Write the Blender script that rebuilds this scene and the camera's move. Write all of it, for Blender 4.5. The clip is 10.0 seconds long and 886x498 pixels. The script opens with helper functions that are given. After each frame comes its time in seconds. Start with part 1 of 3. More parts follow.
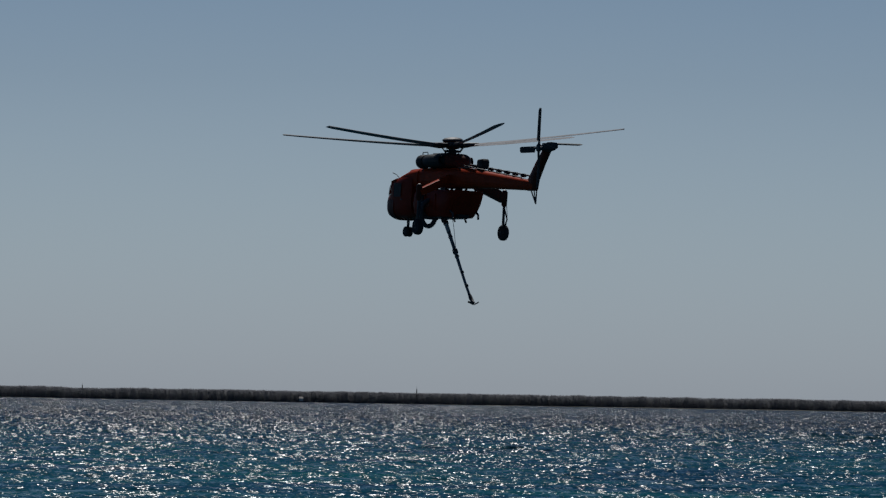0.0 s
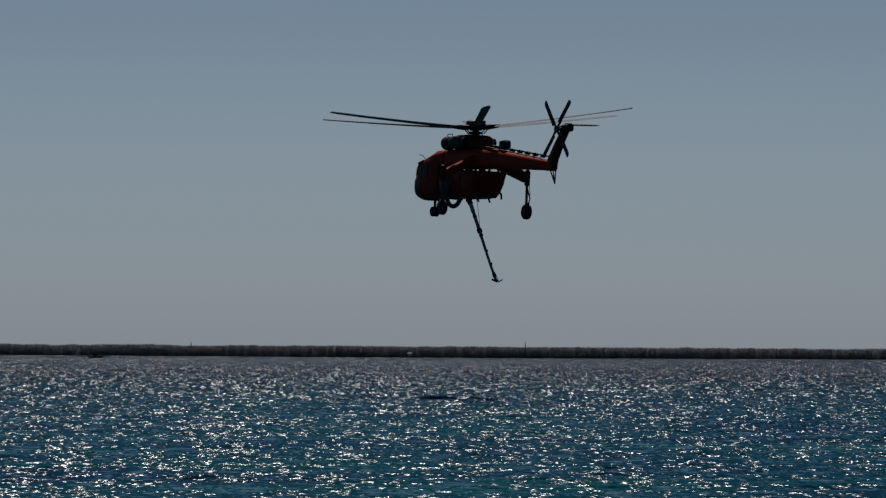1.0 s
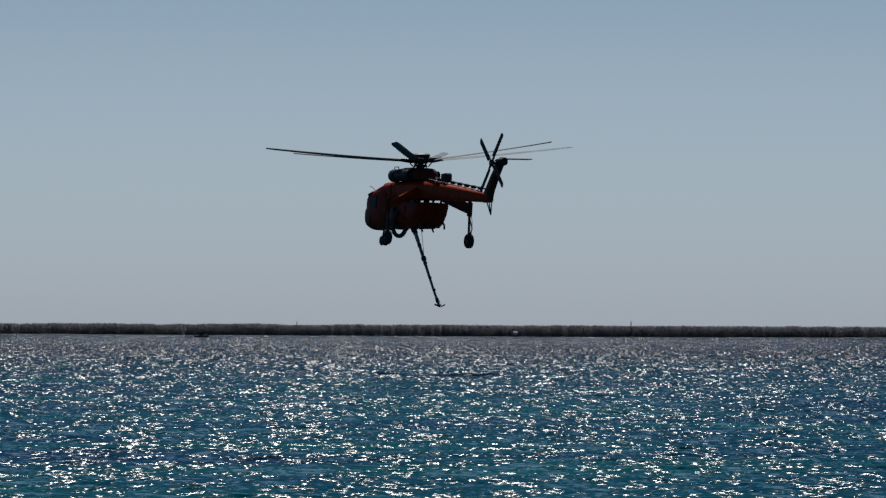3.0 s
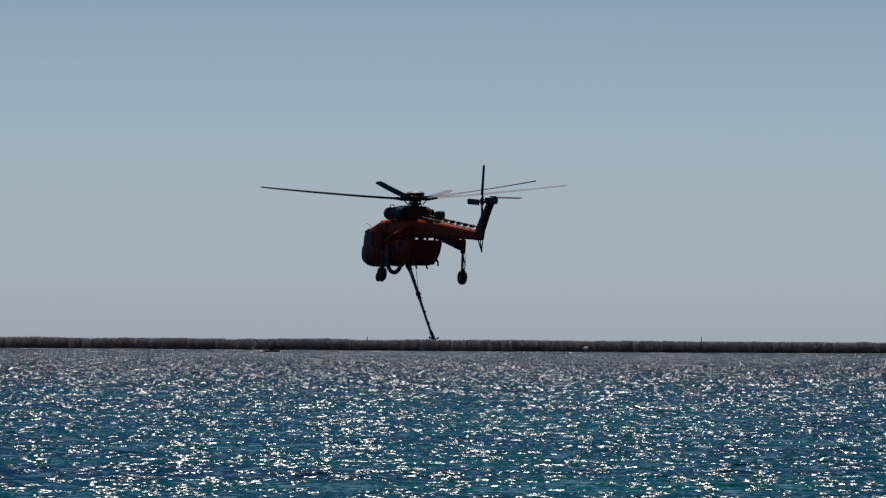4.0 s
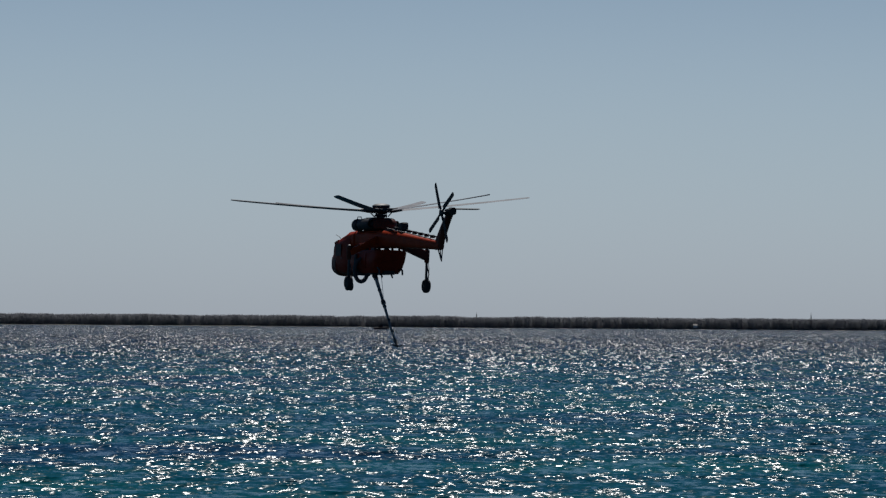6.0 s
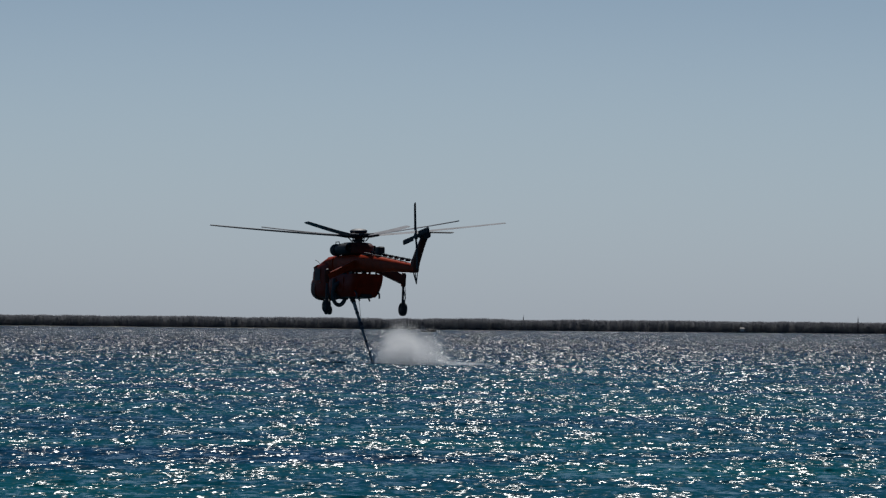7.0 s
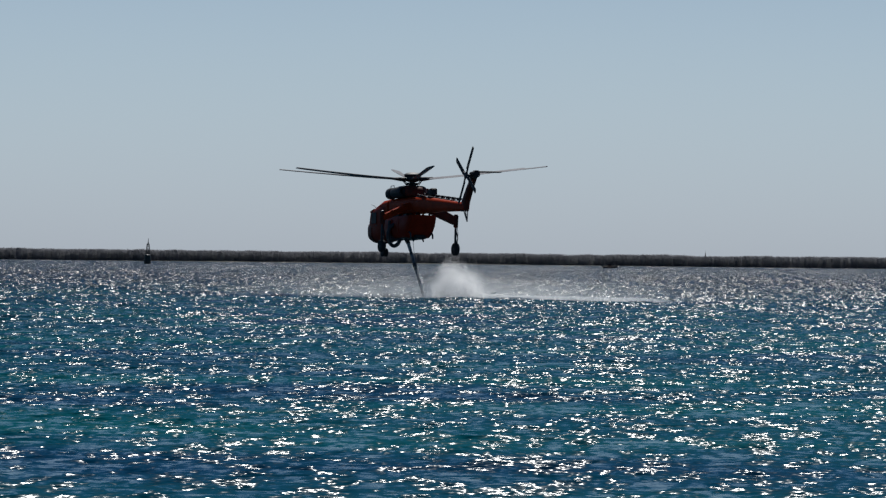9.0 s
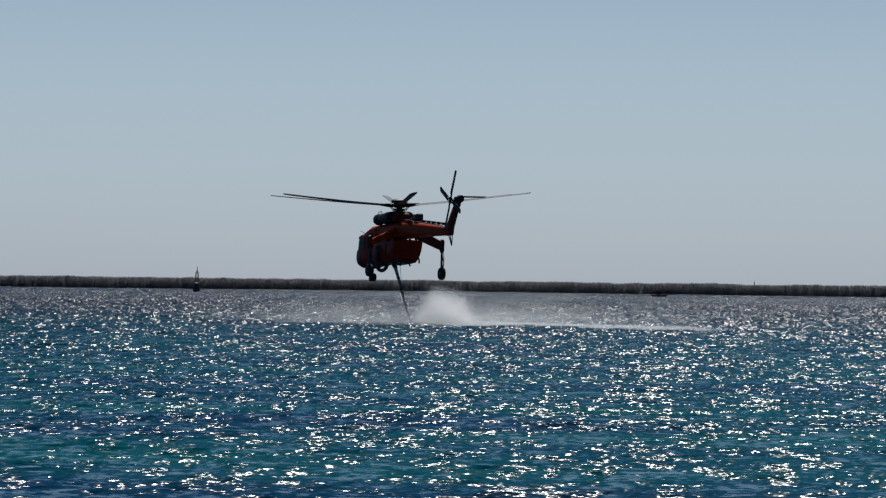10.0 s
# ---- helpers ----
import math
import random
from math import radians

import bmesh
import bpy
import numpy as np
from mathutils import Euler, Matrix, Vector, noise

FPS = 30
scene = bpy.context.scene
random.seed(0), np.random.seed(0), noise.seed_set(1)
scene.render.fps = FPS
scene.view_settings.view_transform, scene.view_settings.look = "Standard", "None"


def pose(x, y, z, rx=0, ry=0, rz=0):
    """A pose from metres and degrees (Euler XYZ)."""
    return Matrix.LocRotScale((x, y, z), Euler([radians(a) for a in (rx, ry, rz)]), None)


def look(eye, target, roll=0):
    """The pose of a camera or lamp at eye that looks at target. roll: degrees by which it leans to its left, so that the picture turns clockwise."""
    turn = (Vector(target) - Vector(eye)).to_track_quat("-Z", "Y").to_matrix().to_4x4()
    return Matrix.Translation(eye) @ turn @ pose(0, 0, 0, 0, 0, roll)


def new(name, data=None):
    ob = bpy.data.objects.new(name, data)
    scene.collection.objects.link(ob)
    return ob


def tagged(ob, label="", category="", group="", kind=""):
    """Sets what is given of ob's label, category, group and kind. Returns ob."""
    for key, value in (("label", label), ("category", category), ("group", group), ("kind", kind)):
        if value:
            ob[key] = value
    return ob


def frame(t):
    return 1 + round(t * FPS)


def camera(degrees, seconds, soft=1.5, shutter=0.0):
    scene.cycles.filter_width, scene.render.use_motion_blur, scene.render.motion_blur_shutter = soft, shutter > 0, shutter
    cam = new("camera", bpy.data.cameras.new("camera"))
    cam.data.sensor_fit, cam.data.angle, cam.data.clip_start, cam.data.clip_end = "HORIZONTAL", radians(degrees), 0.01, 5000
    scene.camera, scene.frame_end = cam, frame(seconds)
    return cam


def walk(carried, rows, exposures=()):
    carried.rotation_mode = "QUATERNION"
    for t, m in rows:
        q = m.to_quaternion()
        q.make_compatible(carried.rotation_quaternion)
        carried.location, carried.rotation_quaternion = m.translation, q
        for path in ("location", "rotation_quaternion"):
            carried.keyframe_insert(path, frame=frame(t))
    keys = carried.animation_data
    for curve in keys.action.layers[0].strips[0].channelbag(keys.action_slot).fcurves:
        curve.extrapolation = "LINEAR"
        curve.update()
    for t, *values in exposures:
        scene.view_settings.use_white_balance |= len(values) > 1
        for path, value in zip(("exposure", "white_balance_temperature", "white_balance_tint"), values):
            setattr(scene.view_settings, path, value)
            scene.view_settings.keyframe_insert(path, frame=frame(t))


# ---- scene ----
EYE = (0.0, 0.0, 2.9)

# seconds, pitch, roll, yaw of the camera, which stands on the shore and pans
CAMERA_ROWS = [
    (0, 1.362, -0.99, -4.120),
    (0.5, 1.230, -0.66, -3.626),
    (1, 0.938, -0.34, -3.138),
    (1.5, 0.783, -0.25, -3.537),
    (2, 0.658, -0.33, -2.572),
    (2.2, 0.648, -0.37, -2.312),
    (3.3, 0.764, -0.23, -2.135),
    (3.5, 0.730, -0.26, -2.008),
    (4, 0.877, -0.37, -1.546),
    (4.5, 1.028, -0.40, -1.187),
    (5, 0.861, -0.59, -0.865),
    (5.5, 0.540, -0.53, -0.671),
    (5.7, 0.584, -0.43, -0.652),
    (6.8, 0.751, -0.54, -0.215),
    (7, 0.686, -0.54, -0.134),
    (7.5, 0.545, -0.70, 0.124),
    (8, 0.497, -0.73, 1.048),
    (8.5, 0.490, -0.50, 1.307),
    (9, 0.091, -0.62, 1.511),
    (9.5, 0.140, -0.49, 1.731),
    (10, 0.342, -0.69, 1.953),
]

cam = camera(8.0, 10.0, soft=1.3)
walk(cam, [(t, pose(*EYE, 90 + p, r, y)) for t, p, r, y in CAMERA_ROWS],
     exposures=[(0.0, -0.55), (0.3, -0.57), (0.5, -0.88), (1.0, -0.84), (1.5, -0.66), (2.0, -0.41), (3.5, -0.23), (4.5, -0.2), (5.5, -0.24), (7.0, -0.25), (7.5, -0.27), (8.0, -0.13), (8.5, -0.06), (9.0, -0.01), (9.5, -0.04), (10.0, -0.04)])

# ---- world and sun ----
SUN_UP, SUN_TURN = 52.0, -1.5     # degrees above the horizon, degrees left of the view's middle
world = bpy.data.worlds.new("world")
scene.world = world
world.use_nodes = True
wn, wl = world.node_tree.nodes, world.node_tree.links
wn.clear()
sky = wn.new("ShaderNodeTexSky")
sky.sky_type, sky.sun_disc = "NISHITA", False
sky.sun_elevation, sky.sun_rotation = radians(SUN_UP), radians(-SUN_TURN)
sky.air_density, sky.dust_density, sky.ozone_density = 1.0, 0.6, 1.5
# sea haze whitens the low sky; unseen upper sky is dimmed to darken water
where, split = wn.new("ShaderNodeTexCoord"), wn.new("ShaderNodeSeparateXYZ")
haze = wn.new("ShaderNodeValToRGB")
haze.color_ramp.interpolation = "B_SPLINE"
bands = haze.color_ramp.elements
bands[0].position, bands[0].color = 0.0, (0.343, 0.460, 0.775, 1)
bands[1].position, bands[1].color = 0.24, (0.055, 0.13, 0.20, 1)
for z, shade in ((0.025, (0.325, 0.425, 0.645, 1)), (0.05, (0.280, 0.350, 0.52, 1)), (0.10, (0.165, 0.222, 0.318, 1))):
    bands.new(z).color = shade
tint = wn.new("ShaderNodeMix")
tint.data_type, tint.blend_type = "RGBA", "MULTIPLY"
tint.inputs["Factor"].default_value = 1.0
wl.new(where.outputs["Generated"], split.inputs[0])
wl.new(split.outputs["Z"], haze.inputs["Fac"])
wl.new(sky.outputs[0], tint.inputs["A"])
wl.new(haze.outputs["Color"], tint.inputs["B"])
back = wn.new("ShaderNodeBackground")
back.inputs["Strength"].default_value = 0.14
wl.new(tint.outputs["Result"], back.inputs["Color"])
wout = wn.new("ShaderNodeOutputWorld")
wl.new(back.outputs[0], wout.inputs["Surface"])

sun = bpy.data.lights.new("sun", "SUN")
sun.energy, sun.angle, sun.color = 3.6, radians(0.53), (1.0, 0.985, 0.95)
sun_ob = new("sun", sun)
a, e = radians(90 + SUN_TURN), radians(SUN_UP)
to_sun = Vector((math.cos(a) * math.cos(e), math.sin(a) * math.cos(e), math.sin(e)))
sun_ob.matrix_world = look((0, 0, 60), Vector((0, 0, 60)) - to_sun)


# ---- materials ----
def material(name, color, rough=0.5, metal=0.0, scale=3.0, vary=0.25, bump=0.0, second=None, coat=0.0, spec=0.5):
    """A surface whose colour wanders at two scales, with fine relief."""
    m = bpy.data.materials.new(name)
    m.use_nodes = True
    n, l = m.node_tree.nodes, m.node_tree.links
    b = n["Principled BSDF"]
    b.inputs["Roughness"].default_value, b.inputs["Metallic"].default_value = rough, metal
    b.inputs["Coat Weight"].default_value = coat
    b.inputs["Specular IOR Level"].default_value = spec
    co = n.new("ShaderNodeTexCoord")
    big, fine = n.new("ShaderNodeTexNoise"), n.new("ShaderNodeTexNoise")
    big.inputs["Scale"].default_value, fine.inputs["Scale"].default_value = scale, scale * 9
    big.inputs["Detail"].default_value = fine.inputs["Detail"].default_value = 5
    for t in (big, fine):
        l.new(co.outputs["Object"], t.inputs["Vector"])
    mix = n.new("ShaderNodeMath")
    mix.operation = "MULTIPLY_ADD"
    mix.inputs[1].default_value = 0.4
    l.new(fine.outputs["Fac"], mix.inputs[0])
    l.new(big.outputs["Fac"], mix.inputs[2])
    ramp = n.new("ShaderNodeValToRGB")
    lo = second or [c * (1 - vary) for c in color]
    ramp.color_ramp.elements[0].position, ramp.color_ramp.elements[1].position = 0.45, 0.85
    ramp.color_ramp.elements[0].color, ramp.color_ramp.elements[1].color = (*lo, 1), (*color, 1)
    l.new(mix.outputs[0], ramp.inputs["Fac"])
    l.new(ramp.outputs["Color"], b.inputs["Base Color"])
    if bump:
        bp = n.new("ShaderNodeBump")
        bp.inputs["Strength"].default_value, bp.inputs["Distance"].default_value = bump, 0.02
        l.new(fine.outputs["Fac"], bp.inputs["Height"])
        l.new(bp.outputs["Normal"], b.inputs["Normal"])
    return m


ORANGE = material("orange_paint", (0.45, 0.042, 0.008), 0.5, scale=1.2, vary=0.35, bump=0.08, spec=0.06)
RED = material("red_tank_paint", (0.30, 0.022, 0.006), 0.5, scale=1.0, vary=0.35, bump=0.08, spec=0.08)
# dark red; on pylon and starboard outrigger it holds the orange's shade
MAROON = material("dark_and_shaded_red_paint", (0.15, 0.024, 0.012), 0.55, scale=1.0, vary=0.5, bump=0.08, spec=0.2)
BLACK = material("black_paint", (0.024, 0.023, 0.024), 0.55, scale=2.0, vary=0.4, bump=0.1, spec=0.25)
STEEL = material("dull_steel", (0.07, 0.07, 0.075), 0.5, 0.7, scale=4.0, vary=0.4, bump=0.1)
BRIGHT = material("bright_metal", (0.09, 0.09, 0.095), 0.6, 0.7, scale=4.0, vary=0.3)
BLADE = material("blade_skin", (0.22, 0.22, 0.24), 0.6, scale=1.0, vary=0.4, bump=0.05, spec=0.1)
TAIL_BLADE = material("tail_blade_skin", (0.03, 0.03, 0.032), 0.6, scale=1.0, vary=0.3, bump=0.05, spec=0.2)
TYRE = material("tyre_rubber", (0.024, 0.024, 0.025), 0.85, scale=8.0, vary=0.4, bump=0.3)
SNORKEL = material("ribbed_hose_skin", (0.22, 0.22, 0.23), 0.42, scale=3.0, second=(0.05, 0.05, 0.055), bump=0.3)
HOSE = material("hose_rubber", (0.04, 0.045, 0.05), 0.6, scale=4.0, vary=0.5, bump=0.3)
PALE_GREY = material("pale_hose_and_rope", (0.45, 0.46, 0.46), 0.6, scale=4.0, vary=0.4, bump=0.2)
SAND = material("shore_sand", (0.05, 0.05, 0.035), 0.95, scale=0.05, vary=0.4)
WALLS = material("white_render", (0.7, 0.7, 0.68), 0.8, scale=0.5, vary=0.15)
ROOF = material("roof_tile", (0.34, 0.31, 0.28), 0.85, scale=0.8, vary=0.3)
HULL = material("dark_hull_paint", (0.045, 0.03, 0.03), 0.8, scale=1.0, vary=0.4, spec=0.1)
BUOY = material("buoy_paint", (0.03, 0.045, 0.035), 0.55, scale=1.5, vary=0.5)


def glass_material():
    m = bpy.data.materials.new("cabin_glass")
    m.use_nodes = True
    n, l = m.node_tree.nodes, m.node_tree.links
    n.remove(n["Principled BSDF"])
    clear, gloss, mix = n.new("ShaderNodeBsdfTransparent"), n.new("ShaderNodeBsdfGlossy"), n.new("ShaderNodeMixShader")
    clear.inputs["Color"].default_value = (0.72, 0.78, 0.80, 1)
    gloss.inputs["Roughness"].default_value = 0.04
    mix.inputs[0].default_value = 0.08
    l.new(clear.outputs[0], mix.inputs[1])
    l.new(gloss.outputs[0], mix.inputs[2])
    l.new(mix.outputs[0], n["Material Output"].inputs["Surface"])
    return m


def spray_material(name, color):
    m = bpy.data.materials.new(name)
    m.use_nodes = True
    n, l = m.node_tree.nodes, m.node_tree.links
    n.remove(n["Principled BSDF"])
    d, t, mix = n.new("ShaderNodeBsdfDiffuse"), n.new("ShaderNodeBsdfTranslucent"), n.new("ShaderNodeMixShader")
    d.inputs["Color"].default_value = t.inputs["Color"].default_value = color
    mix.inputs[0].default_value = 0.8
    l.new(d.outputs[0], mix.inputs[1])
    l.new(t.outputs[0], mix.inputs[2])
    l.new(mix.outputs[0], n["Material Output"].inputs["Surface"])
    return m


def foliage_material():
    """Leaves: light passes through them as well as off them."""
    m = bpy.data.materials.new("hazed_shore_foliage")
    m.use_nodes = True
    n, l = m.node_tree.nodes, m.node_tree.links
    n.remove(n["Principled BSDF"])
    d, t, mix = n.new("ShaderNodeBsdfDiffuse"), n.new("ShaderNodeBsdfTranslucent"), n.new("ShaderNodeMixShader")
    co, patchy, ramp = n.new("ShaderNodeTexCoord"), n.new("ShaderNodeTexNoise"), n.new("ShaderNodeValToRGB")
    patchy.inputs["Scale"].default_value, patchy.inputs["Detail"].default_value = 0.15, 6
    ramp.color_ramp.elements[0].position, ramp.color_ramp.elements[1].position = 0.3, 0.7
    # distant haze is put into the leaf colour as pale blue-grey
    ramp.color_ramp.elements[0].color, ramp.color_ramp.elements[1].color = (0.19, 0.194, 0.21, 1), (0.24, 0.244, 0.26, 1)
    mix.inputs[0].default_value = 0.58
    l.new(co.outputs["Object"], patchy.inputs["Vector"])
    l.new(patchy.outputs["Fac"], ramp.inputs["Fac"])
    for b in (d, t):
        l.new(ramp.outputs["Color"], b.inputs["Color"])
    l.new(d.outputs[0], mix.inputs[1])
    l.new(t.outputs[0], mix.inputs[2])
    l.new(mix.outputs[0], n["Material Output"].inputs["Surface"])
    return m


def water_material():
    m = bpy.data.materials.new("sea_water")
    m.use_nodes = True
    n, l = m.node_tree.nodes, m.node_tree.links
    b = n["Principled BSDF"]
    b.inputs["Roughness"].default_value, b.inputs["IOR"].default_value = 0.165, 1.333
    b.inputs["Specular IOR Level"].default_value = 0.035
    co = n.new("ShaderNodeTexCoord")
    tone, ramp = n.new("ShaderNodeTexNoise"), n.new("ShaderNodeValToRGB")
    tone.inputs["Scale"].default_value, tone.inputs["Detail"].default_value = 0.06, 3
    l.new(co.outputs["Object"], tone.inputs["Vector"])
    ramp.color_ramp.elements[0].position, ramp.color_ramp.elements[1].position = 0.35, 0.65
    ramp.color_ramp.elements[0].color, ramp.color_ramp.elements[1].color = (0.0001, 0.039, 0.090, 1), (0.0001, 0.089, 0.108, 1)
    l.new(tone.outputs["Fac"], ramp.inputs["Fac"])
    # teal near, dark grey far: grazing reflections put into the base colour
    place, far_mix, far_grey = n.new("ShaderNodeSeparateXYZ"), n.new("ShaderNodeMapRange"), n.new("ShaderNodeMix")
    far_mix.interpolation_type = "SMOOTHSTEP"
    for slot, value in ((1, 90.0), (2, 900.0), (3, 0.0), (4, 1.0)):
        far_mix.inputs[slot].default_value = value
    far_grey.data_type = "RGBA"
    far_grey.inputs["B"].default_value = (0.012, 0.030, 0.052, 1)
    l.new(co.outputs["Object"], place.inputs[0])
    l.new(place.outputs["Y"], far_mix.inputs[0])
    l.new(far_mix.outputs[0], far_grey.inputs["Factor"])
    l.new(ramp.outputs["Color"], far_grey.inputs["A"])
    l.new(far_grey.outputs["Result"], b.inputs["Base Color"])
    # ripple facets at four sizes, drawn out along the view to suit the camera
    total = None
    for k, (sx, sy, lean) in enumerate(((7.0, 4.2, 0.95), (2.7, 0.58, 1.08), (1.4, 0.21, 0.78), (0.7, 0.05, 0.30))):
        mp, tx = n.new("ShaderNodeMapping"), n.new("ShaderNodeTexNoise")
        mp.inputs["Scale"].default_value, mp.inputs["Location"].default_value = (sx, sy, 1.0), (3.7 * k, 1.9 * k, 5.0 * k)
        tx.inputs["Scale"].default_value, tx.inputs["Detail"].default_value = 1.0, 1.5
        sub, mul = n.new("ShaderNodeVectorMath"), n.new("ShaderNodeVectorMath")
        sub.operation, mul.operation = "SUBTRACT", "MULTIPLY"
        sub.inputs[1].default_value = (0.5, 0.568, 0.5)      # ripples tilted towards the camera, to suit its view
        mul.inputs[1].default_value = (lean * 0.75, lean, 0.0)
        l.new(co.outputs["Object"], mp.inputs["Vector"])
        l.new(mp.outputs[0], tx.inputs["Vector"])
        l.new(tx.outputs["Color"], sub.inputs[0])
        l.new(sub.outputs[0], mul.inputs[0])
        if total is None:
            total = mul.outputs[0]
        else:
            add = n.new("ShaderNodeVectorMath")
            l.new(mul.outputs[0], add.inputs[0])
            l.new(total, add.inputs[1])
            total = add.outputs[0]
    # ripples lean more with distance, so the far water glitters brighter
    parts, far_lean, scale, add = n.new("ShaderNodeSeparateXYZ"), n.new("ShaderNodeMapRange"), n.new("ShaderNodeVectorMath"), n.new("ShaderNodeVectorMath")
    far_lean.interpolation_type = "SMOOTHSTEP"
    for slot, value in ((1, 250.0), (2, 1100.0), (3, 1.07), (4, 1.6)):
        far_lean.inputs[slot].default_value = value
    scale.operation = "SCALE"
    l.new(co.outputs["Object"], parts.inputs[0])
    l.new(parts.outputs["Y"], far_lean.inputs[0])
    # far stripes drawn out along the view, tilted to the camera for distant glints
    far, mp, tx, sub, mul, faces = (n.new("ShaderNode" + k) for k in ("MapRange", "Mapping", "TexNoise", "VectorMath", "VectorMath", "VectorMath"))
    for slot, value in ((1, 450.0), (2, 1500.0), (3, 0.0), (4, 1.0)):
        far.inputs[slot].default_value = value
    mp.inputs["Scale"].default_value = (0.9, 0.0032, 1.0)
    tx.inputs["Scale"].default_value, tx.inputs["Detail"].default_value = 1.0, 2.0
    sub.operation, mul.operation, faces.operation = "SUBTRACT", "MULTIPLY", "SCALE"
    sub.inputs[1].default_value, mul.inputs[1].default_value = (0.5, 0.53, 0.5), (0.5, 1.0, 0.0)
    l.new(parts.outputs["Y"], far.inputs[0])
    l.new(co.outputs["Object"], mp.inputs["Vector"])
    l.new(mp.outputs[0], tx.inputs["Vector"])
    l.new(tx.outputs["Color"], sub.inputs[0])
    l.new(sub.outputs[0], mul.inputs[0])
    l.new(mul.outputs[0], faces.inputs[0])
    l.new(far.outputs[0], faces.inputs["Scale"])
    lean_all = n.new("ShaderNodeVectorMath")
    l.new(total, lean_all.inputs[0])
    l.new(faces.outputs[0], lean_all.inputs[1])
    l.new(lean_all.outputs[0], scale.inputs[0])
    # gusts: patches of rougher and calmer water, small ones within large ones
    force = far_lean.outputs[0]
    for sx, sy, low, high in ((2.2, 0.30, 0.48, 1.36), (0.16, 0.022, 0.93, 1.08)):
        mp, tx, gust, mul = n.new("ShaderNodeMapping"), n.new("ShaderNodeTexNoise"), n.new("ShaderNodeMapRange"), n.new("ShaderNodeMath")
        mp.inputs["Scale"].default_value = (sx, sy, 1.0)
        tx.inputs["Scale"].default_value, tx.inputs["Detail"].default_value = 1.0, 2.0
        for slot, value in ((1, 0.32), (2, 0.68), (3, low), (4, high)):
            gust.inputs[slot].default_value = value
        mul.operation = "MULTIPLY"
        l.new(co.outputs["Object"], mp.inputs["Vector"])
        l.new(mp.outputs[0], tx.inputs["Vector"])
        l.new(tx.outputs["Fac"], gust.inputs[0])
        l.new(gust.outputs[0], mul.inputs[0])
        l.new(force, mul.inputs[1])
        force = mul.outputs[0]
    l.new(force, scale.inputs["Scale"])
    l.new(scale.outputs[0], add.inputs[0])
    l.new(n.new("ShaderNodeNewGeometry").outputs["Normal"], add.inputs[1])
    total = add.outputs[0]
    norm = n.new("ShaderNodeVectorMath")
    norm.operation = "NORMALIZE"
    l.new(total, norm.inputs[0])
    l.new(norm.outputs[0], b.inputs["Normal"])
    return m


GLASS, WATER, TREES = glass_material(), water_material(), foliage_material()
SPRAY, FOAM = spray_material("spray_white", (0.97, 0.97, 0.97, 1)), spray_material("foam_white", (0.93, 0.94, 0.95, 1))


# ---- mesh helpers ----
def part(name, bm, mat, parent=None, label="", smooth=True):
    me = bpy.data.meshes.new(name)
    bmesh.ops.recalc_face_normals(bm, faces=bm.faces[:])
    bm.to_mesh(me)
    bm.free()
    me.materials.append(mat)
    if smooth:
        me.shade_smooth()
        me.set_sharp_from_angle(angle=radians(38))
    ob = new(name, me)
    if parent:
        ob.parent = parent
    return tagged(ob, label)


def thing(name, label, category, group="", kind=""):
    return tagged(new(name), label, category, group, kind)


def loft(bm, sections, power=3.0, count=20):
    """Skin over rounded sections square to x: (x, y, z, half width, half height)."""
    rings = []
    for x, y, z, hw, hh in sections:
        ring = []
        for i in range(count):
            u = 2 * math.pi * (i + 0.5) / count
            c, s = math.cos(u), math.sin(u)
            ring.append(bm.verts.new((x, y + hw * math.copysign(abs(c) ** (2 / power), c),
                                      z + hh * math.copysign(abs(s) ** (2 / power), s))))
        rings.append(ring)
    for p, q in zip(rings, rings[1:]):
        for i in range(count):
            j = (i + 1) % count
            bm.faces.new((p[i], p[j], q[j], q[i]))
    bm.faces.new(rings[0])
    bm.faces.new(rings[-1])
    return bm


def tube(bm, points, radii, count=10, closed=True):
    """A round bar along points."""
    pts = [Vector(p) for p in points]
    if not hasattr(radii, "__len__"):
        radii = [radii] * len(pts)
    side, rings = None, []
    for i, (p, r) in enumerate(zip(pts, radii)):
        d = (pts[min(i + 1, len(pts) - 1)] - pts[max(i - 1, 0)]).normalized()
        if side is None:
            side = d.orthogonal().normalized()
        else:
            side = (side - d * side.dot(d)).normalized()
        up = d.cross(side)
        rings.append([bm.verts.new(p + r * (math.cos(2 * math.pi * k / count) * side + math.sin(2 * math.pi * k / count) * up)) for k in range(count)])
    for p, q in zip(rings, rings[1:]):
        for k in range(count):
            j = (k + 1) % count
            bm.faces.new((p[k], p[j], q[j], q[k]))
    if closed:
        bm.faces.new(rings[0])
        bm.faces.new(rings[-1])
    return bm


def box(bm, centre, size, bevel=0.03, turn=None):
    made = bmesh.ops.create_cube(bm, size=1.0)["verts"]
    bmesh.ops.scale(bm, vec=size, verts=made)
    if bevel:
        edges = list({e for v in made for e in v.link_edges})
        out = bmesh.ops.bevel(bm, geom=edges, offset=bevel, segments=2, affect="EDGES")
        made = list({v for f in out["faces"] for v in f.verts} | {v for v in made if v.is_valid})
    if turn is not None:
        bmesh.ops.rotate(bm, verts=made, matrix=turn)
    bmesh.ops.translate(bm, vec=centre, verts=made)
    return bm


